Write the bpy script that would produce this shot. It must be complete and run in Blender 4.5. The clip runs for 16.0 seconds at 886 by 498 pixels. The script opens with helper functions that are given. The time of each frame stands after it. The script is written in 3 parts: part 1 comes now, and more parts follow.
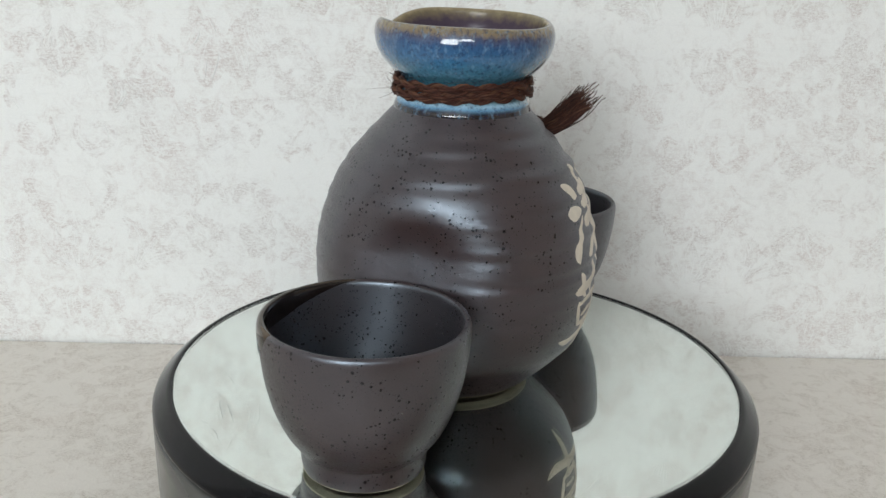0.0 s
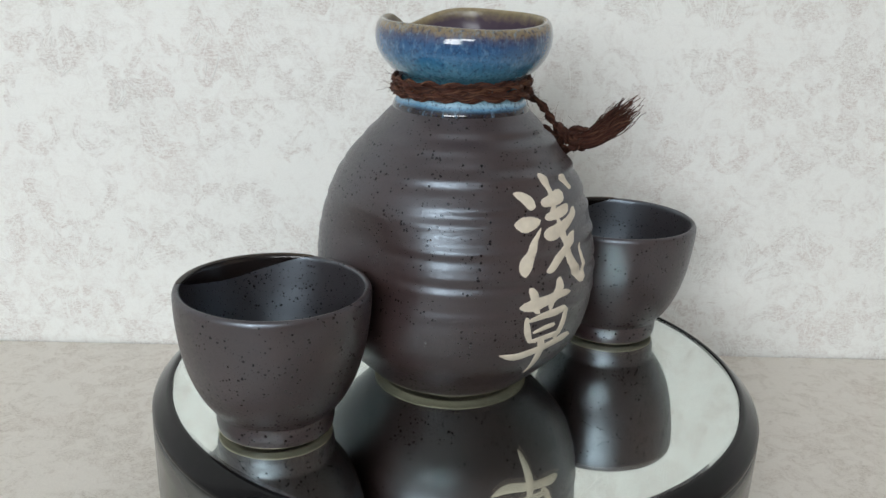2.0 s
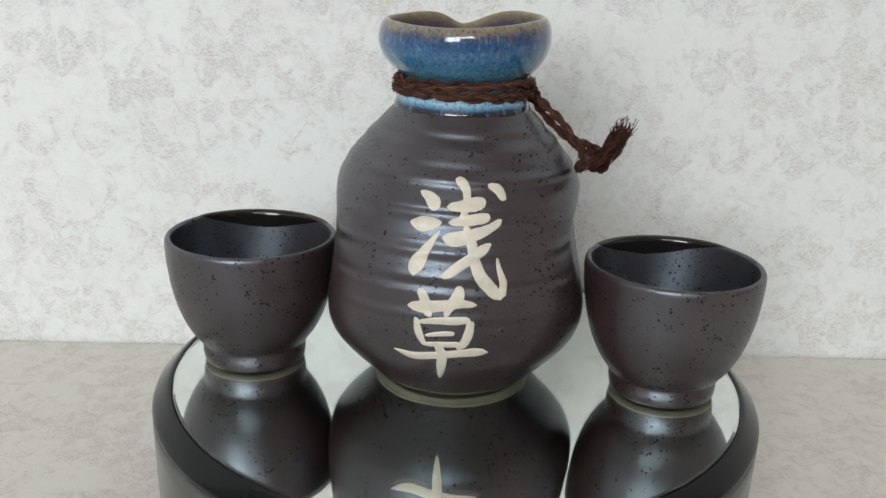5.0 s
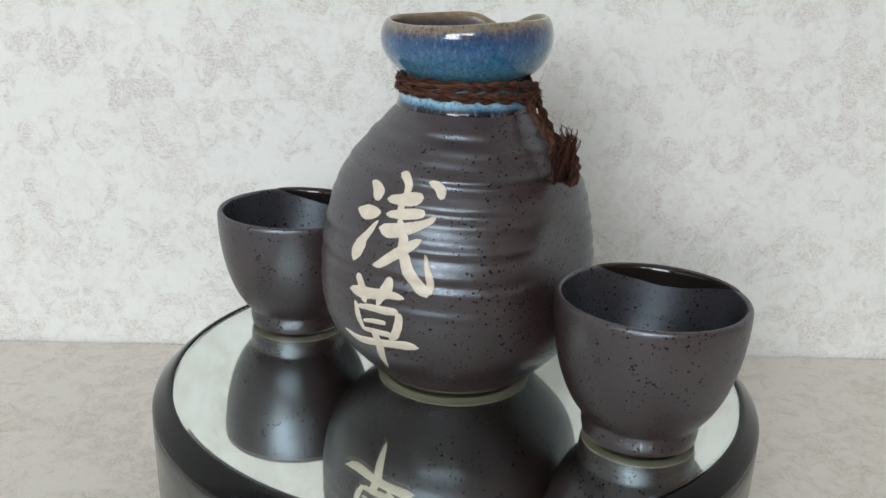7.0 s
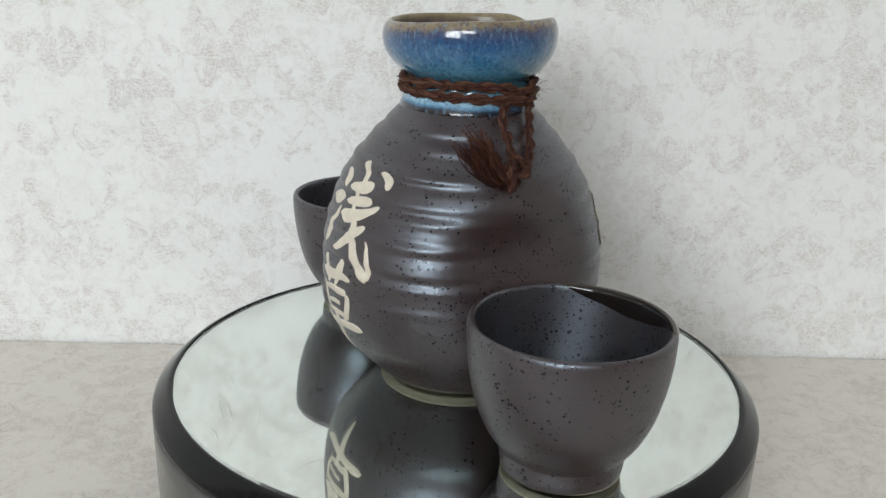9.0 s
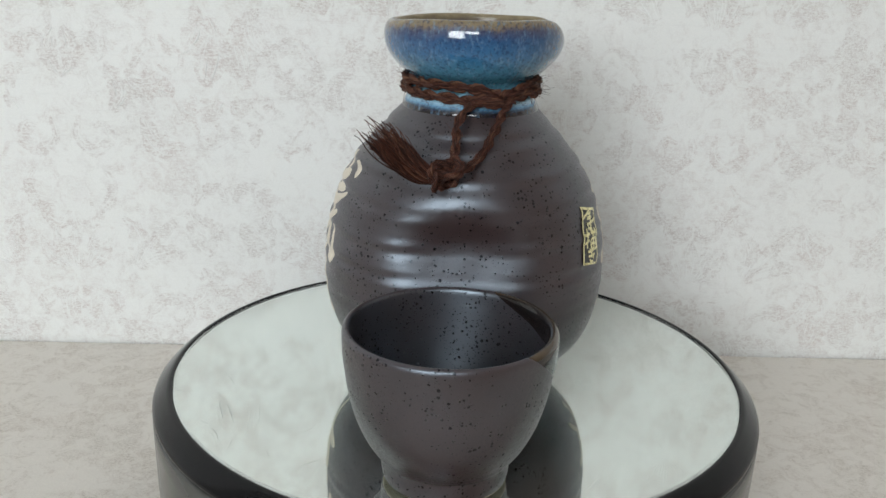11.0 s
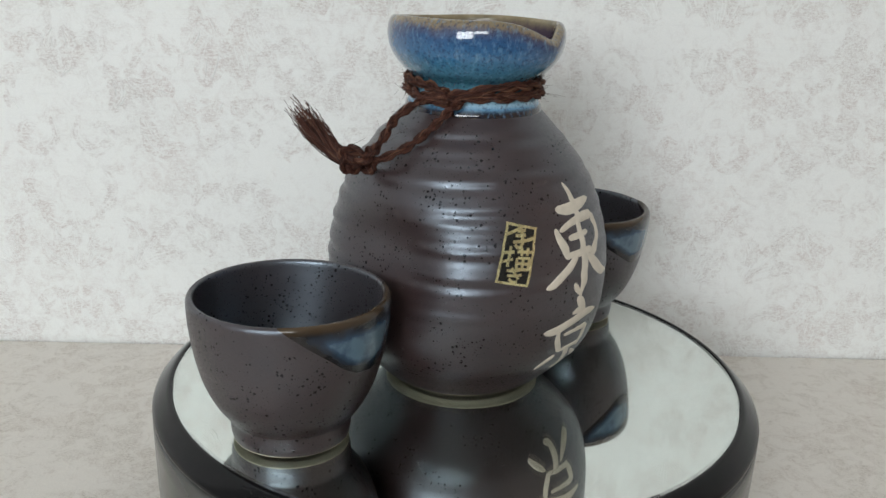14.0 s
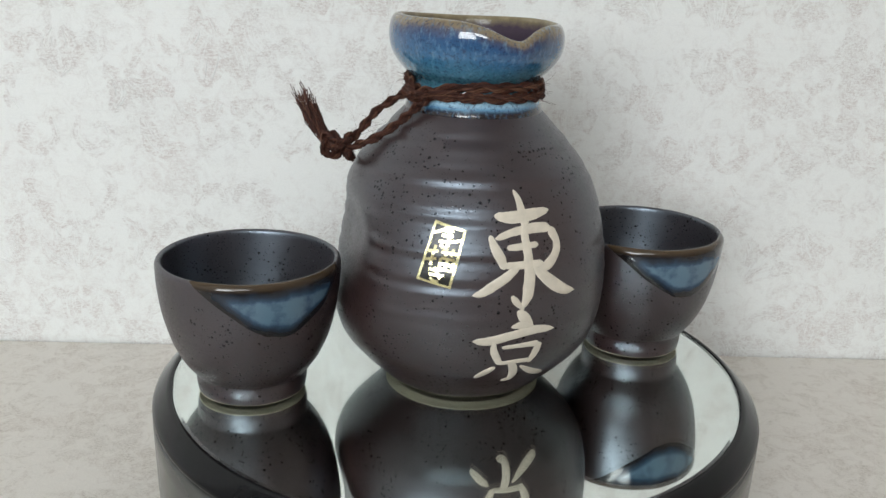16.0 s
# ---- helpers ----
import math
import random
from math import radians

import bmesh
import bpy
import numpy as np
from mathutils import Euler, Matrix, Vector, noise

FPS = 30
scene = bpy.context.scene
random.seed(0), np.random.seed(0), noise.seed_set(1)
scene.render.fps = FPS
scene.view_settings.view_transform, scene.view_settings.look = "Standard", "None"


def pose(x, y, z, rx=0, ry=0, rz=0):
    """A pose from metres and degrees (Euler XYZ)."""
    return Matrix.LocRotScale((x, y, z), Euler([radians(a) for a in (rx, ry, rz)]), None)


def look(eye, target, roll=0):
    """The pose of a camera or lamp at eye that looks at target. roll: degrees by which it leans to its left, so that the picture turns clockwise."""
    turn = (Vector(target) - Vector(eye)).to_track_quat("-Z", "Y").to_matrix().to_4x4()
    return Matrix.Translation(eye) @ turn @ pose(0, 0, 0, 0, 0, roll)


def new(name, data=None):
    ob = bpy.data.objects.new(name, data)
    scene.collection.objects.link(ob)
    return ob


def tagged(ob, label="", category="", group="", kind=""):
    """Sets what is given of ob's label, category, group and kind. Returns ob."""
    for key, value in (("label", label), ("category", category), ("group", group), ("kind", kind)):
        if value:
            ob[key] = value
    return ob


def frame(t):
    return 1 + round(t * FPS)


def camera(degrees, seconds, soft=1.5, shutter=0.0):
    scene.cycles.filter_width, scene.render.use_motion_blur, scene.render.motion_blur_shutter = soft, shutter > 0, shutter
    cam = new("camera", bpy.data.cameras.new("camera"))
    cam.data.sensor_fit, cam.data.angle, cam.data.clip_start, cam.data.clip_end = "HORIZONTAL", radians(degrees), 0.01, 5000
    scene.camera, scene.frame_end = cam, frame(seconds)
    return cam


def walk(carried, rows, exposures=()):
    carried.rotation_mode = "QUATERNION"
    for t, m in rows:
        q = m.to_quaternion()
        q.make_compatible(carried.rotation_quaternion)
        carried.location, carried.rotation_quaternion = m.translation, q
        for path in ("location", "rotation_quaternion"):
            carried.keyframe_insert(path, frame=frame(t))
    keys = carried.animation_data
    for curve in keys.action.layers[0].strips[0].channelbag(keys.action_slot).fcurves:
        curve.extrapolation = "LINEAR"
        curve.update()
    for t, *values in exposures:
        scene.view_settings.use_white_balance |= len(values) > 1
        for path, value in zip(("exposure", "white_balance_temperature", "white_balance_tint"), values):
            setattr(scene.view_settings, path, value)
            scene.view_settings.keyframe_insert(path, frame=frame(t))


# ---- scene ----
# A sake set turning on a mirrored turntable, filmed by a fixed camera. Lengths in metres; mm() for small things.


def mm(*v):
    return tuple(c * 0.001 for c in v) if len(v) > 1 else v[0] * 0.001


# camera: fixed, tilted down a little, leaning two degrees
EYE = Vector((0.0, -0.30007, 0.14168))
YAW, PITCH, ROLL = radians(-1.142), radians(18.363), 2.076
AIM = EYE + Vector((math.sin(YAW) * math.cos(PITCH), math.cos(YAW) * math.cos(PITCH), -math.sin(PITCH)))
cam = camera(49.86, 16.0, soft=1.5)
walk(cam, [(0, look(EYE, AIM, ROLL)), (16, look(EYE, AIM, ROLL))], exposures=[(0, 0.0), (9, 0.0), (11.3, -0.08), (15.6, -0.10), (15.95, 0.0), (16, 0.0)])

# ---- light: daylight from a window behind the camera ----
TABLE_Z = -0.048
ROOM = Matrix.Rotation(radians(3.18), 4, "Z")
WALL_Y, ROOM_Y = 0.1203, -2.7
ROOM_X0, ROOM_X1 = -2.2, 1.8
FLOOR_Z, CEIL_Z = TABLE_Z - 0.74, 1.72
WIN_X0, WIN_X1, WIN_Z0, WIN_Z1 = -1.70, 0.36, 0.30, 1.52
SILL_X, SILL_Z = -0.55, 0.98

world = bpy.data.worlds.new("sky")
scene.world = world
world.use_nodes = True
wn = world.node_tree.nodes
sky = wn.new("ShaderNodeTexSky")
sky.sky_type, sky.sun_disc = "NISHITA", False
sky.sun_elevation, sky.sun_rotation = radians(40), radians(200)
wn["Background"].inputs["Strength"].default_value = 0.1
world.node_tree.links.new(sky.outputs[0], wn["Background"].inputs["Color"])

window_light = bpy.data.lights.new("window_daylight", "AREA")
window_light.shape, window_light.size, window_light.size_y = "RECTANGLE", WIN_X1 - WIN_X0, WIN_Z1 - WIN_Z0
window_light.energy, window_light.color = 114.0, (0.915, 0.97, 0.99)
wl = new("window_daylight", window_light)
wl.matrix_world = ROOM @ look(((WIN_X0 + WIN_X1) / 2, ROOM_Y - 0.1, (WIN_Z0 + WIN_Z1) / 2), ((WIN_X0 + WIN_X1) / 2, 0, (WIN_Z0 + WIN_Z1) / 2))


# ---- material tools ----
class Mat:
    def __init__(self, name):
        self.m = bpy.data.materials.new(name)
        self.m.use_nodes = True
        self.t = self.m.node_tree
        self.b = self.t.nodes["Principled BSDF"]

    def node(self, kind, **kw):
        n = self.t.nodes.new(kind)
        for k, v in kw.items():
            n.inputs[k.replace("_", " ")].default_value = v
        return n

    def link(self, a, b):
        self.t.links.new(a, b)

    def coords(self, scale=(1, 1, 1)):
        c = self.node("ShaderNodeTexCoord")
        mp = self.node("ShaderNodeMapping")
        mp.inputs["Scale"].default_value = scale
        self.link(c.outputs["Object"], mp.inputs["Vector"])
        return mp.outputs["Vector"]

    def noise(self, vec, scale, detail=3.0, rough=0.55, dist=0.0):
        n = self.node("ShaderNodeTexNoise", Scale=scale, Detail=detail, Roughness=rough, Distortion=dist)
        self.link(vec, n.inputs["Vector"])
        return n.outputs["Fac"]

    def ramp(self, fac, stops, ease=False):
        r = self.node("ShaderNodeValToRGB")
        el = r.color_ramp.elements
        while len(el) < len(stops):
            el.new(0.5)
        for e, (p, c) in zip(el, stops):
            e.position, e.color = p, (*c, 1) if len(c) == 3 else c
        if ease:
            r.color_ramp.interpolation = "EASE"
        self.link(fac, r.inputs["Fac"])
        return r.outputs["Color"]

    def grey(self, fac, lo, hi, a=0.0, b=1.0):
        n = self.node("ShaderNodeMapRange", From_Min=lo, From_Max=hi, To_Min=a, To_Max=b)
        self.link(fac, n.inputs["Value"])
        return n.outputs["Result"]

    def mix(self, fac, a, b, mode="MIX"):
        n = self.node("ShaderNodeMix")
        n.data_type, n.blend_type = "RGBA", mode
        for i, v in ((0, fac), (6, a), (7, b)):
            if isinstance(v, (int, float)):
                n.inputs[i].default_value = v
            elif isinstance(v, tuple):
                n.inputs[i].default_value = (*v, 1)
            else:
                self.link(v, n.inputs[i])
        return n.outputs[2]

    def math(self, op, a, b=0.0):
        n = self.node("ShaderNodeMath")
        n.operation = op
        for i, v in ((0, a), (1, b)):
            if isinstance(v, (int, float)):
                n.inputs[i].default_value = v
            else:
                self.link(v, n.inputs[i])
        return n.outputs[0]

    def bump(self, height, dist, strength=1.0, prev=None):
        n = self.node("ShaderNodeBump", Strength=strength, Distance=dist)
        self.link(height, n.inputs["Height"])
        if prev is not None:
            self.link(prev, n.inputs["Normal"])
        return n.outputs["Normal"]

    def put(self, **kw):
        for k, v in kw.items():
            s = self.b.inputs[k.replace("_", " ")]
            if isinstance(v, (int, float)):
                s.default_value = v
            elif isinstance(v, tuple):
                s.default_value = (*v, 1) if len(v) == 3 else v
            else:
                self.link(v, s)
        return self.m


def wallpaper(name, white, tint, streak, amount, seed, low=0.44, grain=1500):
    """Vinyl paper: off-white, with worn woven patches of a warmer tint, broken thread lines and a fine linen emboss."""
    m = Mat(name)
    v = m.coords()
    off = m.node("ShaderNodeVectorMath")
    off.inputs[1].default_value = (seed, seed * 2.3, seed * 1.7)
    m.link(v, off.inputs[0])
    v = off.outputs[0]
    patch = m.noise(v, 135, 6, 0.68, 1.0)
    broad = m.noise(v, 22, 3, 0.5, 0.8)

    def threads(sx, sz, scale):
        st = m.node("ShaderNodeMapping")
        st.inputs["Scale"].default_value = (sx, 1, sz)
        m.link(v, st.inputs["Vector"])
        return m.noise(st.outputs[0], scale, 3, 0.65)

    weave = threads(streak[0], streak[2], grain)
    warp = threads(streak[2], streak[0] * 2.2, grain * 0.8)
    p = m.grey(m.math("ADD", patch, m.math("MULTIPLY", m.math("SUBTRACT", broad, 0.5), 0.5)), low, low + 0.20)
    grainy = m.grey(m.math("MAXIMUM", weave, m.math("SUBTRACT", warp, 0.02)), 0.45, 0.66, 0.12, 1.0)
    fac = m.math("MULTIPLY", m.math("MULTIPLY", p, grainy), amount)
    hue = m.noise(v, 30, 2)
    col = m.mix(fac, white, m.mix(m.grey(hue, 0.4, 0.6), tint, tuple(c * k for c, k in zip(tint, (0.97, 1.02, 1.03)))))
    line = m.grey(threads(0.03, 1.0, 900), 0.60, 0.74, 0.0, 0.16)
    col = m.mix(line, col, tuple(c * 0.74 for c in white))
    fine = m.noise(v, 2200, 2)
    col = m.mix(m.grey(fine, 0.38, 0.72, 0.0, 0.2), col, tuple(c * 0.74 for c in white))
    nrm = m.bump(weave, 0.0003, 0.35)
    nrm = m.bump(patch, 0.0008, 0.25, nrm)
    return m.put(Base_Color=col, Roughness=m.grey(p, 0, 1, 0.42, 0.66), Normal=nrm, Specular_IOR_Level=0.45)


def stoneware(name, deep, pale, mottle, rough_lo, rough_hi, sheen_level):
    """Dark satin stoneware: iron speckles of two sizes in drifts, and a faint crystalline sparkle."""
    m = Mat(name)
    v = m.coords()
    big = m.noise(v, 60, 4, 0.6)
    col = m.mix(m.grey(big, 0.35, 0.68), deep, pale)
    fine = m.noise(v, 1700, 2, 0.6)
    col = m.mix(m.grey(fine, 0.4, 0.75, 0, 0.4), col, mottle)
    drift = m.grey(m.noise(v, 85, 3, 0.6), 0.36, 0.56, 0.25, 1.0)

    def specks(scale, rarity, reach):
        vo = m.node("ShaderNodeTexVoronoi", Scale=scale, Randomness=1.0)
        bent = m.node("ShaderNodeVectorMath")
        wob = m.node("ShaderNodeTexNoise", Scale=scale * 1.6, Detail=1.0)
        m.link(v, wob.inputs["Vector"])
        soft = m.node("ShaderNodeVectorMath")
        soft.operation = "SCALE"
        soft.inputs["Scale"].default_value = 0.55 / scale
        m.link(wob.outputs["Color"], soft.inputs[0])
        m.link(v, bent.inputs[0])
        m.link(soft.outputs[0], bent.inputs[1])
        m.link(bent.outputs[0], vo.inputs["Vector"])
        sep = m.node("ShaderNodeSeparateColor")
        m.link(vo.outputs["Color"], sep.inputs[0])
        size = m.math("MULTIPLY", m.math("SUBTRACT", sep.outputs[0], rarity), reach)
        return m.grey(m.math("SUBTRACT", m.math("MULTIPLY", size, drift), vo.outputs["Distance"]), -0.03, 0.05)

    spot = m.math("MAXIMUM", specks(900.0, 0.39, 0.74), m.math("MULTIPLY", specks(1900.0, 0.52, 0.75), 0.7))
    col = m.mix(spot, col, (0.009, 0.007, 0.008))
    nrm = m.bump(m.noise(v, 2600, 2, 0.7), 0.00009, 0.5)
    nrm = m.bump(m.noise(v, 420, 3, 0.6), 0.00016, 0.35, nrm)
    nrm = m.bump(spot, 0.00006, 0.2, nrm)
    rough = m.math("SUBTRACT", m.grey(m.noise(v, 1200, 2), 0.32, 0.68, rough_lo, rough_hi), m.math("MULTIPLY", spot, 0.1))
    sheen = m.grey(spot, 0, 1, 1.0, 0.35)
    return m.put(Base_Color=col, Roughness=rough, Normal=nrm, IOR=1.75, Specular_IOR_Level=m.math("MULTIPLY", sheen, sheen_level), Specular_Tint=(0.72, 0.86, 1.0))


def mouth_glaze():
    """Nuka-blue glaze that breaks to tan on the lip and pools pale blue at the collar."""
    m = Mat("blue_glaze")
    v = m.coords()
    at = m.node("ShaderNodeAttribute")
    at.attribute_name = "height"
    run = m.coords((1, 1, 0.5))
    drip = m.noise(run, 330, 4, 0.65)
    fleck = m.noise(v, 1000, 3, 0.7)
    free = m.grey(at.outputs["Fac"], 0.08, 0.35)
    h = m.math("ADD", at.outputs["Fac"], m.math("MULTIPLY", m.math("MULTIPLY", m.math("SUBTRACT", drip, 0.5), 0.14), free))
    h = m.math("ADD", h, m.math("MULTIPLY", m.math("MULTIPLY", m.math("SUBTRACT", m.noise(v, 55, 2), 0.5), 0.10), m.grey(at.outputs["Fac"], 0.0, 0.3, 0.25, 1.0)))
    col = m.ramp(h, [(0.0, (0.015, 0.011, 0.010)), (0.04, (0.016, 0.013, 0.014)), (0.06, (0.02, 0.045, 0.075)), (0.09, (0.11, 0.27, 0.43)), (0.125, (0.31, 0.51, 0.65)), (0.17, (0.30, 0.50, 0.62)), (0.24, (0.12, 0.30, 0.40)),
                     (0.34, (0.045, 0.15, 0.20)), (0.50, (0.055, 0.18, 0.28)), (0.66, (0.032, 0.13, 0.27)), (0.80, (0.028, 0.085, 0.20)),
                     (0.885, (0.06, 0.072, 0.125)), (0.94, (0.20, 0.155, 0.10)), (1.0, (0.24, 0.195, 0.12))])
    col = m.mix(m.grey(fleck, 0.50, 0.64, 0, 0.6), col, (0.012, 0.018, 0.06))
    col = m.mix(m.grey(m.noise(run, 700, 3, 0.7), 0.52, 0.72, 0, 0.5), col, (0.16, 0.30, 0.44))
    return m.put(Base_Color=col, Roughness=0.10, Normal=m.bump(drip, 0.00025, 0.2), Coat_Weight=0.4, Coat_Roughness=0.05)


def lining_glaze():
    m = Mat("plum_lining_glaze")
    v = m.coords()
    at = m.node("ShaderNodeAttribute")
    at.attribute_name = "height"
    n = m.noise(v, 400, 4, 0.65)
    h = m.math("ADD", at.outputs["Fac"], m.math("MULTIPLY", m.math("SUBTRACT", n, 0.5), 0.15))
    col = m.ramp(h, [(0.0, (0.02, 0.016, 0.018)), (0.6, (0.035, 0.026, 0.042)), (0.86, (0.075, 0.055, 0.075)), (0.96, (0.19, 0.155, 0.095)), (1.0, (0.27, 0.22, 0.14))])
    return m.put(Base_Color=col, Roughness=0.2, Normal=m.bump(n, 0.0002, 0.3), Specular_IOR_Level=0.25)


def drip_glaze():
    """Glossy glaze of the cups: brown at its margin and lip, mottled blue where it lies thick."""
    m = Mat("drip_glaze")
    v = m.coords()
    at = m.node("ShaderNodeAttribute")
    at.attribute_name = "thick"
    cloud = m.noise(v, 170, 4, 0.6)
    h = m.math("ADD", at.outputs["Fac"], m.math("MULTIPLY", m.math("SUBTRACT", cloud, 0.5), 0.85))
    col = m.ramp(h, [(0.0, (0.011, 0.008, 0.0075)), (0.14, (0.010, 0.009, 0.010)), (0.30, (0.011, 0.014, 0.020)), (0.55, (0.014, 0.024, 0.042)), (0.80, (0.026, 0.060, 0.105)), (1.0, (0.095, 0.165, 0.225))])
    lip = m.node("ShaderNodeAttribute")
    lip.attribute_name = "lip"
    col = m.mix(lip.outputs["Fac"], col, (0.072, 0.048, 0.027))
    return m.put(Base_Color=col, Roughness=m.grey(lip.outputs["Fac"], 0, 1, 0.10, 0.14), Normal=m.bump(cloud, 0.0003, 0.15))


def plain(name, colour, rough, vary=0.2, scale=300, metal=0.0, bump=0.0001, **more):
    m = Mat(name)
    v = m.coords()
    n = m.noise(v, scale, 4, 0.6)
    wide = m.noise(v, scale * 0.12, 2)
    col = m.mix(m.grey(n, 0.3, 0.7, 0, 1), tuple(c * (1 - vary) for c in colour), tuple(min(1, c * (1 + vary * 0.6)) for c in colour))
    col = m.mix(m.grey(wide, 0.4, 0.7, 0, vary), col, tuple(c * 0.7 for c in colour))
    return m.put(Base_Color=col, Roughness=m.grey(n, 0.3, 0.7, rough * 0.85, rough * 1.15), Metallic=metal, Normal=m.bump(n, bump, 0.4), **more)


def fibre():
    m = Mat("palm_fibre")
    g = m.node("ShaderNodeNewGeometry")
    col = m.ramp(g.outputs["Random Per Island"], [(0.0, (0.026, 0.009, 0.006)), (0.5, (0.064, 0.021, 0.0135)), (0.85, (0.098, 0.036, 0.022)), (1.0, (0.16, 0.078, 0.045))])
    return m.put(Base_Color=col, Roughness=0.62, Specular_IOR_Level=0.3)


def glass_mat():
    m = Mat("clear_float_glass")
    return m.put(Base_Color=(0.965, 0.985, 0.97), Roughness=0.0, IOR=1.5, Transmission_Weight=1.0)


STONE = stoneware("dark_stoneware", (0.029, 0.0140, 0.0124), (0.041, 0.0215, 0.0192), (0.052, 0.034, 0.031), 0.28, 0.44, 0.76)
# cup insides: stoneware again, with the window's bluish sheen put into its colours
CUP_SHEEN = stoneware("bluish_sheen_stoneware", (0.020, 0.0150, 0.0155), (0.030, 0.0225, 0.024), (0.037, 0.033, 0.037), 0.27, 0.42, 1.0)
BLUE = mouth_glaze()
LINING = lining_glaze()
DRIP = drip_glaze()
BISQUE = plain("bare_clay", (0.62, 0.57, 0.43), 0.75, 0.15, 500)
SLIP = plain("cream_slip", (0.66, 0.60, 0.50), 0.42, 0.10, 350, bump=0.00008)
GOLD = plain("gold_foil", (0.80, 0.74, 0.42), 0.27, 0.06, 400, metal=0.85, bump=0.00002)
BLACK_FILM = plain("black_label_film", (0.012, 0.012, 0.011), 0.28, 0.1, 400, bump=0.00002)
PLASTIC = plain("black_gloss_plastic", (0.007, 0.007, 0.008), 0.14, 0.15, 200, bump=0.00001, Specular_IOR_Level=0.22)
# black plastic of the base side; the table's reflection is painted in as grey
TABLE_SHEEN = plain("table_sheen_black_plastic", (0.055, 0.057, 0.053), 0.18, 0.15, 200, bump=0.00001)
SEAM = plain("seam_shadow_plastic", (0.006, 0.006, 0.006), 0.5, 0.1, 200)
SILVER = Mat("silvering").put(Base_Color=(0.90, 0.925, 0.905), Metallic=1.0, Roughness=0.0)
GLASS = glass_mat()
FIBRE = fibre()
WALLPAPER = wallpaper("linen_wallpaper", (0.788, 0.795, 0.776), (0.54, 0.468, 0.442), (0.34, 1, 1), 0.56, 3.1)
MOTIF = wallpaper("worn_damask_print", (0.788, 0.795, 0.776), (0.53, 0.458, 0.432), (0.34, 1, 1), 0.84, 3.1, 0.36)
TABLEPAPER = wallpaper("mottled_table_covering", (0.775, 0.735, 0.675), (0.46, 0.385, 0.32), (0.6, 0.9, 1), 0.72, 7.4)
PAINT = plain("matt_grey_paint", (0.54, 0.53, 0.52), 0.8, 0.05, 30, bump=0.0003)
# assumed buff for the unseen right wall, to warm the right side by bounce
WARM_BOUNCE = plain("warm_bounce_buff", (0.60, 0.49, 0.43), 0.8, 0.05, 30, bump=0.0003)
FLOORING = plain("worn_oak_floor", (0.30, 0.21, 0.13), 0.5, 0.25, 14, bump=0.0003)
FRAME = plain("white_window_frame", (0.78, 0.78, 0.76), 0.4, 0.05, 60)


# ---- mesh tools ----
def mesh(name, verts, faces, mat, smooth=True):
    me = bpy.data.meshes.new(name)
    me.from_pydata([tuple(v) for v in verts], [], faces)
    me.materials.append(mat)
    if smooth:
        me.polygons.foreach_set("use_smooth", [True] * len(me.polygons))
    me.update()
    return me


def part(name, me, parent, label=""):
    ob = new(name, me)
    ob.parent = parent
    return tagged(ob, label)


def floats(me, name, values):
    a = me.attributes.new(name, "FLOAT", "POINT")
    a.data.foreach_set("value", list(values))


def thing(name, label, category, group="", kind=""):
    return tagged(new(name), label, category, group, kind)


def grid(rows, n, point, close=True, cap=()):
    """Faces of a lathe-like sheet: rows x n points point(i, j)."""
    verts = [point(i, j) for i in range(rows) for j in range(n)]
    faces = [(i * n + j, i * n + (j + 1) % n, (i + 1) * n + (j + 1) % n, (i + 1) * n + j) for i in range(rows - 1) for j in range(n if close else n - 1)]
    if "end" in cap:
        faces.append(tuple(range((rows - 1) * n, rows * n)))
    if "start" in cap:
        faces.append(tuple(reversed(range(n))))
    return verts, faces


def curve_through(keys, n):
    """n points on a Catmull-Rom curve through the keys (any dimension)."""
    k = np.array(keys, float)
    k = np.vstack([2 * k[0] - k[1], k, 2 * k[-1] - k[-2]])
    out = []
    for s in np.linspace(0, len(keys) - 1 - 1e-9, n):
        i, f = int(s), s - int(s)
        a, b, c, d = k[i:i + 4]
        out.append(0.5 * (2 * b + (c - a) * f + (2 * a - 5 * b + 4 * c - d) * f * f + (3 * b - a - 3 * c + d) * f ** 3))
    return np.array(out)


def lathe(name, profile, mat, n=96, wobble=0.0, cap=()):
    def point(i, j):
        r, z = profile[i]
        a = math.tau * j / n
        r *= 1 + wobble * noise.noise(Vector((math.cos(a) * 1.5, math.sin(a) * 1.5, z * 40)))
        return (r * math.cos(a), r * math.sin(a), z)
    return mesh(name, *grid(len(profile), n, point, True, cap), mat)


def box(x0, x1, y0, y1, z0, z1, bevel=0.0):
    bm = bmesh.new()
    bmesh.ops.create_cube(bm, size=1.0)
    for v in bm.verts:
        v.co = Vector(((x0 + x1) / 2 + v.co.x * (x1 - x0), (y0 + y1) / 2 + v.co.y * (y1 - y0), (z0 + z1) / 2 + v.co.z * (z1 - z0)))
    if bevel:
        bmesh.ops.bevel(bm, geom=bm.edges[:], offset=bevel, segments=2, affect="EDGES")
    return bm


def from_bm(name, bms, mat):
    verts, faces = [], []
    for bm in bms:
        bm.verts.index_update()
        o = len(verts)
        verts += [v.co.copy() for v in bm.verts]
        faces += [tuple(v.index + o for v in f.verts) for f in bm.faces]
        bm.free()
    return mesh(name, verts, faces, mat, False)


def setting(name, bms, mat, label, category):
    ob = new(name, from_bm(name, bms, mat))
    ob.matrix_world = ROOM
    return tagged(ob, label, category, kind="structure")


